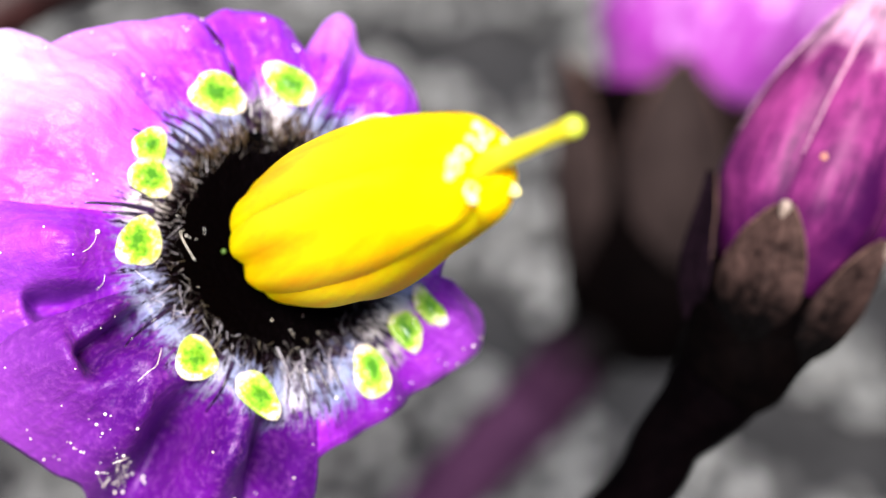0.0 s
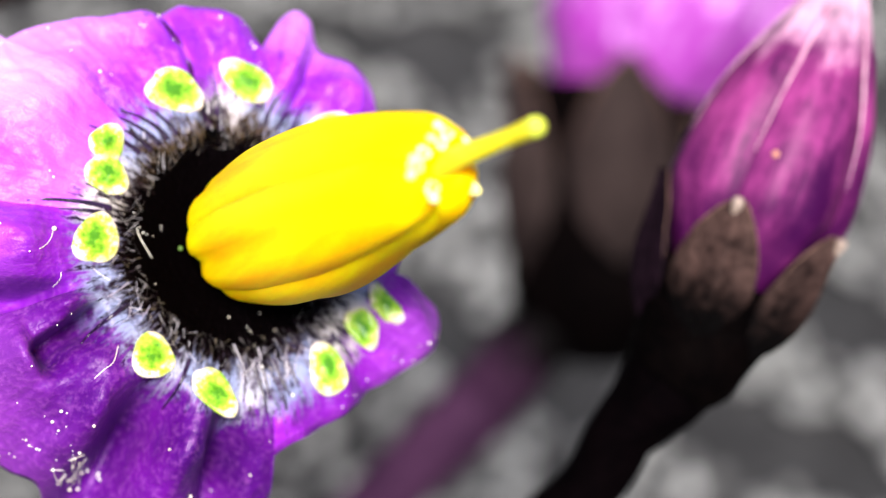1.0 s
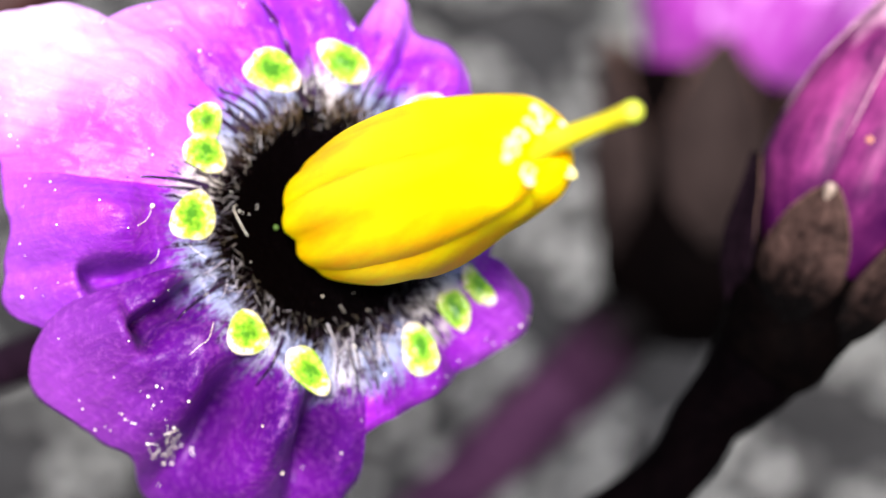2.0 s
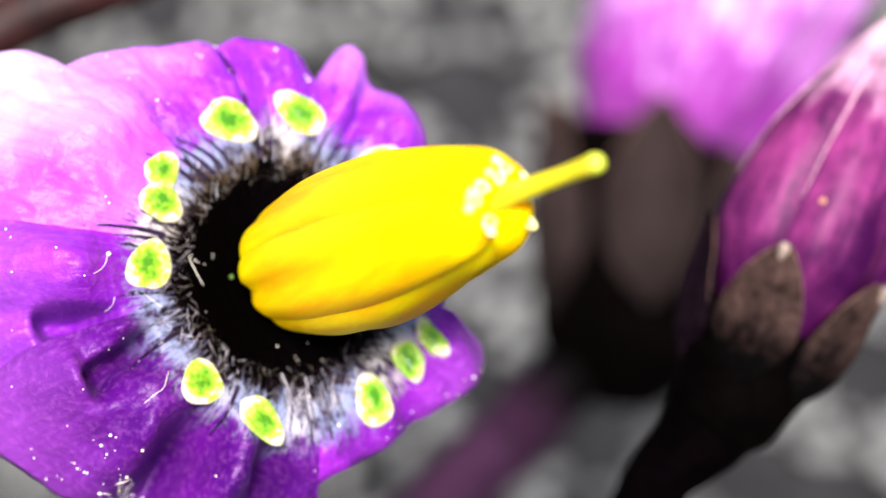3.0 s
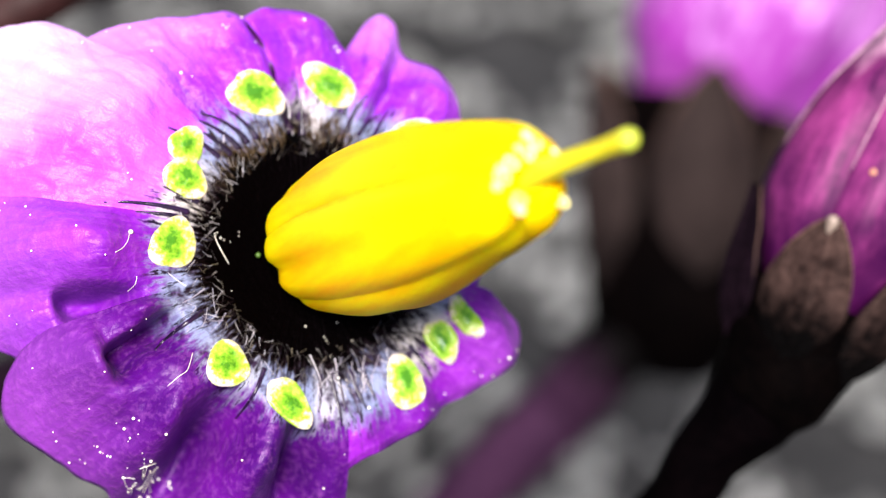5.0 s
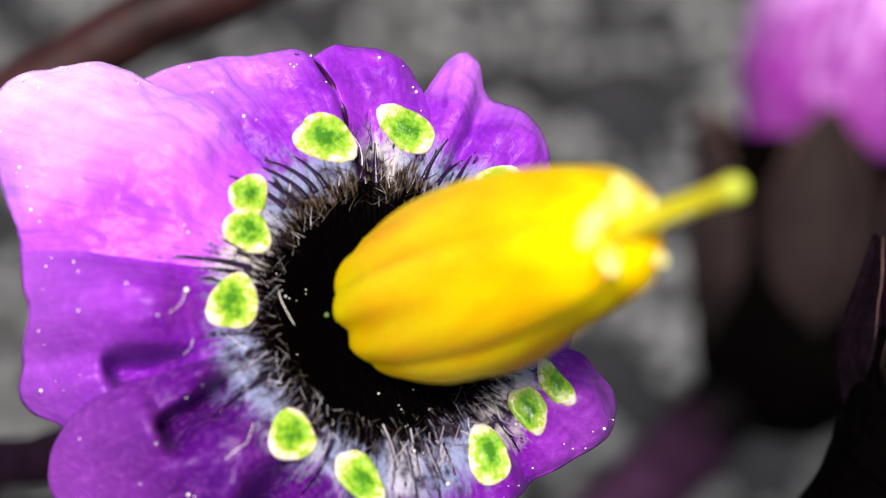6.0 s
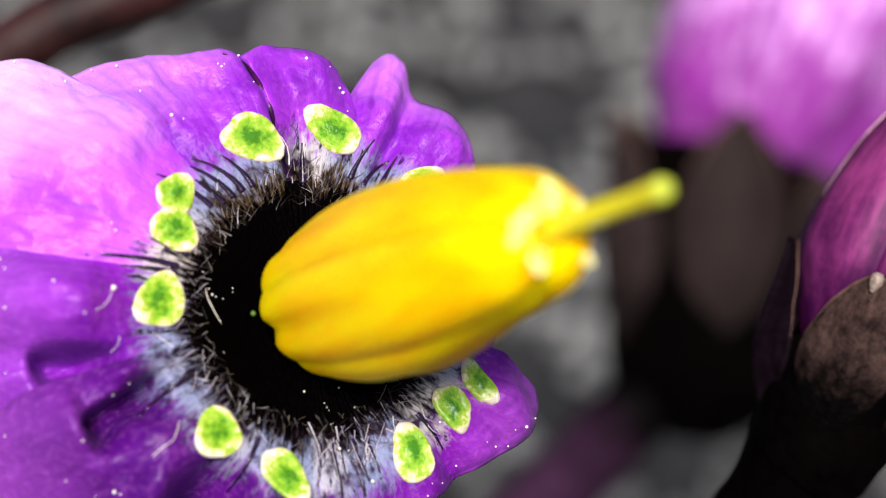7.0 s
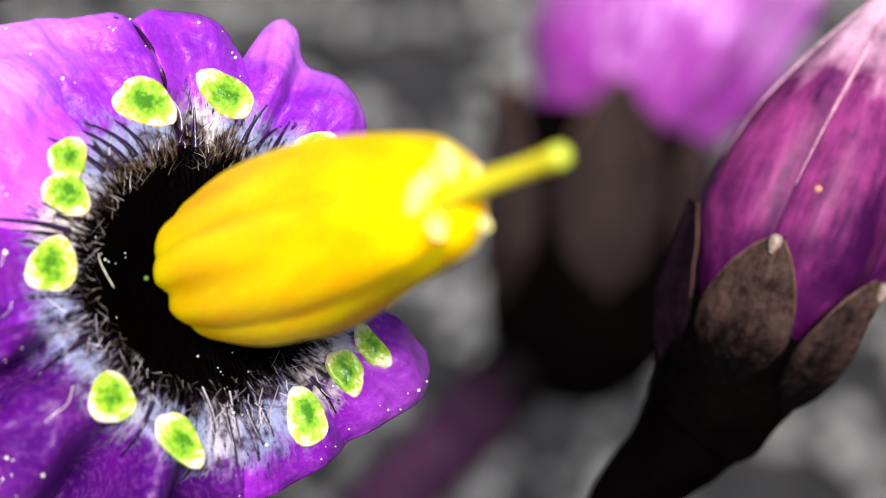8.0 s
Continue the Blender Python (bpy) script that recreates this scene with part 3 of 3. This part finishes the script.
def throat():
    def fn(u, v):
        a, r = 2 * math.pi * u, 1.95 * v
        z = -0.22 * (1 - smooth(0.6, 2.5, r)) - 0.05 + 0.03 * noise.noise(Vector((math.cos(a) * 3, math.sin(a) * 3, r * 2)))
        return Vector((r * math.cos(a), r * math.sin(a), z)) * MM
    base = part("throat", mesh_of(*sheet(fn, 72, 16, True)), THROAT, FLOWER, "glossy black flower throat")
    back = [(0, 0, -0.35, 1.6), (0, 0, -0.8, 1.2), (-0.1, -0.1, -1.5, 0.8)]
    part("receptacle", tube(back, 24, 10), STALK, FLOWER)
    rng = random.Random(11)
    strands, silver = [], []
    tufts = [(162, 2.3, 1.0)] * 7 + [(127, 2.4, 0.7)] * 5 + [(-152, 2.1, 0.6)] * 6 + [(98, 2.2, 0.9)] * 4 + [(-50, 2.0, 0.5)] * 5 + [(-62, 2.0, 0.6)] * 9 + [(-74, 2.0, 0.7)] * 12 + [(-84, 2.0, 0.7)] * 12 + [(-95, 2.0, 0.6)] * 8 + [(-118, 2.0, 0.5)] * 5 + [(200, 2.1, 0.5)] * 5 + [(212, 2.0, 0.5)] * 4
    for n in range(700 + len(tufts)):
        a = rng.uniform(0, 2 * math.pi)
        r0 = rng.uniform(1.55, 2.2)
        size, lean, rise = rng.uniform(0.06, 0.22), rng.gauss(0, 0.10), rng.uniform(-0.004, 0.012)
        wide = rng.uniform(0.004, 0.011)
        if n >= 700:
            a, r0, size = tufts[n - 700]
            a, r0, size = radians(a + rng.gauss(0, 4.0)), r0 + rng.gauss(0, 0.12), size * rng.uniform(0.4, 1.1)
            lean, rise, wide = rng.gauss(0, 0.13), rng.uniform(-0.012, 0.006), 1.7 * wide
        bow = rng.gauss(0, 0.03) if n >= 700 else rng.gauss(0, 0.006)
        verts = []
        for j in range(5):
            r, b = r0 + size * j / 4, a + lean * j / 4 + bow * math.sin(math.pi * j / 4)
            z = -0.22 * (1 - smooth(0.6, 2.5, r)) + 0.004 + rise * math.sin(math.pi * j / 4) - 0.10 * max(r - 2.5, 0)
            w = wide * (1 - 0.75 * j / 4)
            d, s = Vector((math.cos(b), math.sin(b), 0)), Vector((-math.sin(b), math.cos(b), 0))
            verts += [(d * r + s * w + Vector((0, 0, z))) * MM, (d * r - s * w + Vector((0, 0, z))) * MM, (d * r + Vector((0, 0, z + 1.5 * w))) * MM]
        faces = []
        for j in range(4):
            o = 3 * j
            faces += [(o, o + 2, o + 5, o + 3), (o + 2, o + 1, o + 4, o + 5), (o + 1, o, o + 3, o + 4)]
        (silver if n >= 700 else strands).append((verts, faces))
    # angle, start, length and lean of the dark veins that run from the throat into the petals
    veins = ((97, 1.9, 0.7, 0.0), (90.5, 1.9, 0.6, 0.0), (114, 2.0, 0.6, 0.10), (119, 2.0, 0.8, 0.16), (124, 2.0, 1.0, 0.18), (129, 2.0, 1.1, 0.16), (134, 2.1, 0.9, 0.10),
             (163, 2.1, 1.3, 0.06), (166, 2.1, 0.9, 0.03), (157, 2.0, 0.6, 0.0), (-86, 2.0, 0.85, 0.02), (-83, 2.0, 0.6, 0.0), (-91, 2.0, 0.6, -0.03), (-77, 2.0, 0.6, 0.02), (-71, 2.1, 0.5, 0.0), (-117, 2.1, 0.8, 0.0),
             (64, 2.1, 0.6, -0.1), (70, 2.1, 0.7, -0.06), (57, 2.2, 0.6, 0.0), (-47, 2.2, 0.7, 0.0), (207, 2.1, 0.9, 0.05))
    for angle, r0, long, lean in veins:
        petal = next(p for p in PETALS.values() if any(p[0][0][0] <= angle + turns <= p[0][-1][0] for turns in (0, 360)))
        line = []
        for j in range(6):
            r, b = r0 + long * j / 5, angle + math.degrees(lean) * (j / 5) ** 1.5
            q = petal_point(petal, b + (360 if b < petal[0][0][0] - 20 else 0), r)
            w = 0.062 * (1 - 0.75 * j / 5)
            line.append((q.x, q.y, q.z - 0.55 * w, w))
        part("vein", tube(line, 10, 20, 0.15), VEIN, base, "blackish violet vein")
    for stops in (((-1.42, -0.22), (-1.56, -0.02), (-1.62, 0.16), (-1.60, 0.30)), ((-2.95, -0.10), (-3.13, 0.04), (-3.20, 0.22))):
        line = [(x, y, 0.0 + 0.10 * math.sin(1.3 * n), 0.0065) for n, (x, y) in enumerate(stops)]
        part("hair", tube(line, 6, 14), POLLEN, base, "fine curled pale hair")
    # dark strip added along the crease between the two glands of the top petal
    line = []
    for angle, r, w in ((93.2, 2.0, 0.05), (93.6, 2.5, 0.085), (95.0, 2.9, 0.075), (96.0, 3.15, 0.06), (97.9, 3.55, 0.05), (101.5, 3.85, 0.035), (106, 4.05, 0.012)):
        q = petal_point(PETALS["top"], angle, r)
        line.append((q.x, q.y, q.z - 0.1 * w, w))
    part("vein", tube(line, 12, 40, 0.2), CREASE, base, "dark purple strip along the crease")
    # threads that lie on the petals, by angle and distance
    for stops in (((219.5, 3.30), (219.5, 3.10), (219.8, 2.92), (217, 2.66)), ((174.5, 3.02), (177.5, 3.06), (180, 3.16), (181.5, 3.30)), ((188, 2.95), (190, 2.98), (191, 3.05))):
        petal = PETALS["lower_left" if stops[0][0] > 197 else "left"]
        line = [(*(petal_point(petal, a, r) + Vector((0, 0, 0.012))), 0.005) for a, r in stops]
        part("hair", tube(line, 6, 14), POLLEN, base, "fine curled pale hair")
    crumbs = [ball(petal_point(PETALS["left"], 196.2, 3.62) + Vector((0, 0, 0.03)), 0.055, 10, 8), ball(petal_point(PETALS["left"], 174.8, 3.0) + Vector((0, 0, 0.02)), 0.04, 8, 6)]
    for n in range(16):
        a, r = radians(rng.choice((165, 172, 205, -72, -80, -88)) + rng.gauss(0, 5)), rng.uniform(1.2, 1.8)
        at = Vector((r * math.cos(a), r * math.sin(a), -0.22 * (1 - smooth(0.6, 2.5, r)) + 0.02))
        crumbs.append(ball(at, rng.choice((0.007, 0.010, 0.013, 0.02)), 5, 3, rng.uniform(0.3, 1.5)))
    tagged(part("crumb", join(crumbs), POLLEN, base, "pale crumbs of pollen"), kind="stuff")
    tagged(part("fibre", join(strands), FIBRE, base, "fine dark radial fibres"), kind="stuff")
    tagged(part("fibre", join(silver), SILVER, base, "fine silvery radial fibres"), kind="stuff")


CONE_FOOT, CONE_TIP, STYLE_TIP = Vector((-0.12, 0.01, -0.10)), Vector((3.40, 1.055, 5.51)), Vector((4.50, 1.54, 7.05))
CONE_LONG = (CONE_TIP - CONE_FOOT).length
CONE_GIRTH = ((0.0, 0.88), (0.12, 1.06), (0.3, 1.23), (0.45, 1.27), (0.6, 1.24), (0.75, 1.12), (0.88, 0.95), (1.0, 0.74))


def cone():
    turn = FACE.inverted() @ frame_of(CONE_TIP - CONE_FOOT, (0, 0, 1), CONE_FOOT)
    tip = FACE.inverted() @ STYLE_TIP
    rng = random.Random(5)
    # for each anther: its side, how full it is, where its foot and its tip end, how deep its groove is, how much it thins towards the tip
    for side_, full, foot, end, cleft, thin in ((10, 1.0, 0.0, 0.02, 1.0, 0.0), (82, 1.03, 0.02, -0.44, 0.5, 0.15), (154, 1.0, 0.0, 0.0, 0.5, 0.10), (226, 1.0, 0.0, 0.03, 0.4, 0.0), (298, 1.0, -0.02, 0.05, 0.35, 0.0)):
        def fn(u, v):
            a = 2 * math.pi * u
            t = 0.5 - 0.5 * math.cos(math.pi * v)
            girth = curve(CONE_GIRTH, t) * full * (1 - thin * smooth(0.4, 0.9, t))
            close = math.sqrt(max(1 - (1 - min(t / 0.09, 1)) ** 2, 0)) * math.sqrt(max(1 - (1 - min((1 - t) / 0.09, 1)) ** 2, 0))
            facing = radians(side_ + 3.5 - 7 * t)
            c, s = math.cos(a), math.sin(a)
            groove = cleft * (0.01 + 0.12 * smooth(0.75, 0.1, t)) * math.exp(-(s / 0.17) ** 2) * (c > 0)
            deep = girth * (0.50 + close * (0.50 - groove) * math.copysign(abs(c) ** 0.85, c))
            broad = girth * close * 0.625 * math.copysign(abs(s) ** 0.8, s)
            q = Vector((math.cos(facing) * deep - math.sin(facing) * broad, math.sin(facing) * deep + math.cos(facing) * broad, foot * (1 - t) + (CONE_LONG + end) * t))
            q += Vector((math.cos(facing), math.sin(facing), 0)) * 0.012 * noise.noise(Vector((a * 2, t * 5, side_)))
            return (turn @ q) * MM
        ob = part("anther", mesh_of(*sheet(fn, 48, 64, True)), ANTHER, FLOWER, "smooth bright yellow anther")
        for lean in (-0.42, 0.42) if end > -0.1 else ():
            a, size, tilt = radians(side_ - 3.5) + lean + rng.gauss(0, 0.05), rng.uniform(0.06, 0.085), rng.uniform(0, 6.3)
            off, back = rng.uniform(0.36, 0.50), rng.uniform(-0.05, 0.04)

            def ring(u, v):
                b, c = 2 * math.pi * u, 2 * math.pi * v
                k = size * (1 + 0.36 * math.cos(c)) * (1 + 0.18 * math.cos(b + tilt) + 0.10 * math.cos(3 * b + tilt))
                q = Vector((math.cos(a) * off, math.sin(a) * off, CONE_LONG + end - back))
                d, s = Vector((math.cos(a), math.sin(a), -0.55)).normalized(), Vector((-math.sin(a), math.cos(a), 0))
                up = d.cross(s)
                up = up if up.z > 0 else -up
                return (turn @ (q + d * k * math.cos(b) + s * k * math.sin(b) + up * (0.36 * size * math.sin(c) + 0.025 * math.cos(2 * b + tilt)))) * MM
            if rng.random() < 0.6:
                lip = turn @ Vector((math.cos(a + 0.25) * (off + 0.10), math.sin(a + 0.25) * (off + 0.10), CONE_LONG + end - back - 0.02))
                part("lip", mesh_of(*ball(lip, rng.uniform(0.06, 0.09), 12, 8, rng.uniform(0.7, 1.2))), PORE, ob, "cream swollen pore lip")
            part("pore", mesh_of(*sheet(ring, 24, 10, True)), PORE, ob, "curled cream pore rim")
    speck = turn @ Vector((-0.80, -0.62, 0.80 * CONE_LONG))
    part("grain", mesh_of(*ball(speck, 0.035, 7, 5, 1.6)), POLLEN, FLOWER, "white speck of pollen")
    # small green bit of unknown kind beside the cone's foot
    part("green_bit", mesh_of(*ball(turn @ Vector((0.86, -0.12, 0.0)), 0.045, 10, 7, 0.8)), GREEN_BIT, FLOWER, "small dark green bit")
    head = turn @ Vector((-0.06, -0.05, CONE_LONG - 0.9))
    way = (tip - head).normalized()
    stops = [(*head, 0.20), (*(tip - way * 1.5), 0.150), (*(tip - way * 0.7), 0.122), (*(tip - way * 0.22), 0.130), (*(tip - way * 0.06), 0.138)]
    style = part("style", tube(stops, 18, 30), STYLE, FLOWER, "thin yellow style")
    part("stigma", mesh_of(*ball(tip - way * 0.05, 0.136, 16, 10)), STIGMA, style, "rounded yellow-green stigma")


# ---- buds ----
BUD_TURN = -12


def calyx(owner, turn, scale, long, turned, girth, mat, start=0.20, cupped=0.60, edge=0.5, dark=(), keeled=False):
    """A cup with five pointed sepals that hugs the bud; turn sets its axis, z from 0 at the stalk."""
    def cup(u, v):
        a = 2 * math.pi * u
        r = curve(girth, v * (cupped + 0.02)) * scale * (1 + 0.05 * math.cos(5 * (a - turned)) * v)
        return (turn @ Vector((r * math.cos(a), r * math.sin(a), v * cupped * long))) * MM
    ob = part("calyx", mesh_of(*sheet(cup, 50, 14, True)), CALYX_SHADE, owner, "grainy calyx cup, blackish for shade")
    for n in range(5):
        mid = turned + 2 * math.pi * n / 5

        def sepal(u, v):
            side = 2 * u - 1
            width = radians(37) * (1 - v**2.2) ** 0.8 * (0.45 + 0.55 * smooth(-0.1, 0.5, v)) + 0.012
            a = mid + side * width
            low = start + 0.05 * math.sin(7.3 * n + 1.0) - 0.16 * (1 - side * side)
            t = low + (1 - low) * v
            r = (curve(girth, min(t * 1.02, 1.0)) - 0.04 + smooth(0.0, 0.6, v) * (0.05 + 0.40 * (1 - abs(side)) * (1 - 0.6 * v)) + 0.08 * smooth(0.75, 1.0, v)) * scale
            r += 0.03 * noise.noise(Vector((a * 6, v * 5, n)))
            if keeled:
                r += 0.16 * math.exp(-((side - 0.2) / 0.16) ** 2) * smooth(0.1, 0.4, v) * (1 - 0.5 * v) + 0.025 * noise.noise(Vector((a * 17, v * 14, n + 4.0)))
            return (turn @ Vector((r * math.cos(a), r * math.sin(a), t * long + 0.0))) * MM
        leaf = part("sepal", mesh_of(*sheet(sepal, 40, 32)), SEPAL_SHADED if n in dark else mat, ob, "purple sepal darkened for its shaded side" if n in dark else "")
        thick = leaf.modifiers.new("thickness", "SOLIDIFY")
        thick.thickness, thick.offset = 0.14 * scale * MM, -1
        rim = []
        for j in range(13):
            w = -1 + j / 6
            q = sepal(0.5 + 0.5 * math.copysign(1, w), 1 - edge * abs(w)) / MM
            rim.append((*q, 0.030 * scale * (0.15 + 0.85 * (1 - abs(w)))))
        part("rim", tube(rim, 8, 36), SEPAL_RIM, leaf, "tan sepal edge")
        if not keeled or n in dark:
            continue
        end = sepal(0.5, 0.985) / MM
        lie = turn @ Vector((0, 0, 1)) - turn @ Vector((0, 0, 0))
        part("sepal_tip", tube([(*(end - lie * 0.26), 0.03), (*(end - lie * 0.12), 0.10), (*end, 0.115), (*(end + lie * 0.07), 0.06)], 12, 14, 0.25), SEPAL_TIP, leaf, "pale tan sepal tip")


def bud_petals(owner, turn, girth, long, turned, mat, pale):
    for n in range(5):
        mid = turned + 2 * math.pi * n / 5

        def fn(u, v):
            side = 2 * u - 1
            a = mid + side * radians(37)
            r = curve(girth, v) * (1 + 0.045 * math.cos(side * math.pi) - 0.02 * math.cos(side * 2 * math.pi))
            r += 0.035 * noise.noise(Vector((a * 4, v * 5, n * 3.0)))
            return (turn @ Vector((r * math.cos(a), r * math.sin(a), v * long))) * MM
        ob = part("petal", mesh_of(*sheet(fn, 22, 44)), mat, owner, "folded magenta bud petal")
        thick = ob.modifiers.new("thickness", "SOLIDIFY")
        thick.thickness, thick.offset = 0.10 * MM, -1
        a = mid + radians(36)
        stops = []
        for j in range(9):
            v = 0.40 + 0.59 * j / 8
            r = curve(girth, v) * 0.97
            q = turn @ Vector((r * math.cos(a), r * math.sin(a), v * long))
            stops.append((*q, 0.034 * max(math.sin(math.pi * (v - 0.38) / 0.72), 0.0) ** 1.6 + 0.003))
        part("seam", tube(stops, 8, 36), pale, ob, "pale ridge along the petal edge")


BUD_FOOT, BUD_TIP = Vector((8.10, -2.34, -4.1)), Vector((11.2, 4.87, -3.7))


def near_bud():
    ob = thing("nightshade_bud", SPRIG @ Matrix.Translation(BUD_FOOT * MM), "closed magenta nightshade bud in a dark brown calyx", "flower bud", "buds on the sprig")
    turn = frame_of(BUD_TIP - BUD_FOOT, (-0.12, 0, 1))
    long = (BUD_TIP - BUD_FOOT).length
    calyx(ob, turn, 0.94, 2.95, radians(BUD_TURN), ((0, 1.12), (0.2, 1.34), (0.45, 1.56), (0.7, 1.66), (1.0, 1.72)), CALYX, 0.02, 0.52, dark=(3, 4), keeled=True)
    up = turn @ Matrix.Translation((0, 0, 1.1))
    bud_petals(ob, up, ((0, 0.85), (0.13, 1.34), (0.30, 1.72), (0.55, 1.50), (0.75, 0.98), (0.9, 0.5), (1.0, 0.10)), long - 1.1, radians(20), BUD, SEAM)
    part("grain", mesh_of(*ball(turn @ Vector((1.64, -0.1, 3.9)), 0.075, 9, 7)), GRAIN, ob, "tiny pale orange grain")
    down = [(0.35, 0.9, 0.05, 1.0), (-0.05, 0.05, 0, 1.10), (-0.50, -0.65, -0.2, 0.92), (-1.2, -1.5, -0.6, 0.68), (-3.2, -3.9, -2.0, 0.60), (-12.5, -9.3, -6.0, 0.6), (-20.3, -11.3, -9.7, 0.6)]
    part("receptacle", tube([(0.33, 0.80, 0.04, 1.20), (0.18, 0.49, 0.03, 1.26), (-0.05, 0.0, 0.0, 1.15), (-0.36, -0.42, -0.12, 1.00)], 36, 16, 0.05), CALYX_SHADE, ob, "swollen base of the bud, blackish for shade")
    part("pedicel", tube(down, 20, 60, 0.06), STALK, ob, "dark purple stalk")
    return ob


FAR_FOOT, FAR_RIM, FAR_WAY = Vector((9.9, -6.2, -40.6)), Vector((10.4, 4.2, -40.4)), Vector((0.50, 0.86, 0.08))


def far_bud():
    ob = thing("nightshade_bud", SPRIG @ Matrix.Translation(FAR_FOOT * MM), "half-open pink nightshade bud in a brown calyx", "flower bud", "buds on the sprig")
    turn = frame_of(FAR_RIM - FAR_FOOT, (0.0, 0, 1))
    calyx(ob, turn, 2.42, 12.0, radians(5), ((0, 0.45), (0.04, 0.78), (0.10, 1.10), (0.2, 1.46), (0.35, 1.56), (0.7, 1.62), (1.0, 1.60)), CALYX_GREY, 0.36, 0.92)
    up = frame_of(FAR_WAY, (0, 0, 1), (0.1, 9.3, -0.3))
    bud_petals(ob, up, ((0, 2.2), (0.08, 2.9), (0.18, 4.0), (0.38, 4.7), (0.8, 4.4), (1.0, 3.6)), 16.0, radians(10), BUD_PINK, SEAM)
    down = [(0.2, 4.0, 0.25, 1.25), (-1.2, 2.6, 0.6, 1.35), (-3.1, 0.4, 0.6, 1.45), (-6.1, -2.8, 0.0, 1.4), (-15.4, -9.1, 10.0, 0.9), (-21.6, -8.8, 26.6, 0.7)]
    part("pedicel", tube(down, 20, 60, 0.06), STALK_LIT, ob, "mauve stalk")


# ---- stalks ----
JOINT = Vector((-12.0, -13.8, -14.0))


def stems():
    part("pedicel", tube([(*(FACE.inverted() @ Vector(q)), r) for *q, r in ((-0.4, -0.3, -0.9, 0.75), (-2.6, -1.2, -4.0, 0.55), (-7.94, -3.33, -9.3, 0.50), (-10.1, -4.1, -11.0, 0.50), (-13.2, -8.0, -13.0, 0.55), (-12.2, -13.0, -13.9, 0.6))], 20, 60, 0.06), STALK_PURPLE, FLOWER, "dark purple stalk")
    main = thing("nightshade_vine", SPRIG, "dark main stem of the nightshade rising from the ground", "plant stem")
    foot = SPRIG.inverted() @ Vector((-0.022, -0.006, -0.002))
    part("stem", tube([(*(foot / MM), 1.3), (-14.0, -36.0, -34.0, 1.2), (*JOINT, 1.1), (-14.5, -5.0, -15.2, 0.85)], 22, 50, 0.06), STALK, main)
    part("branch", tube([(-14.5, -5.6, -15.1, 0.8), (-12.9, 2.2, -15.0, 0.76), (-8.38, 5.60, -14.8, 0.76), (-5.2, 6.98, -14.8, 0.75), (-2.1, 8.6, -14.8, 0.70), (2.5, 13.0, -14.6, 0.5)], 20, 60, 0.06), STALK_RED, main, "red-brown side branch")


ground()
gravel()
petals()
throat()
cone()
BUD_NEAR = near_bud()
far_bud()
stems()


# ---- movement ----
SWAY = [(0.0, -0.03, -0.03), (0.5, -0.05, -0.03), (1.0, -0.04, 0.01), (1.5, -0.09, 0.02), (1.7, -0.12, 0.04), (2.8, -0.02, 0.0), (3.0, -0.01, -0.04), (3.5, 0.0, 0.0), (4.2, -0.01, -0.01), (5.3, -0.02, 0.0), (7.0, -0.04, 0.01), (7.5, 0.13, 0.05), (8.0, 0.21, 0.07)]


def motions():
    walk(BUD_NEAR, [(t, SPRIG @ Matrix.Translation((BUD_FOOT + Vector((x, y, 0))) * MM)) for t, x, y in SWAY])


motions()
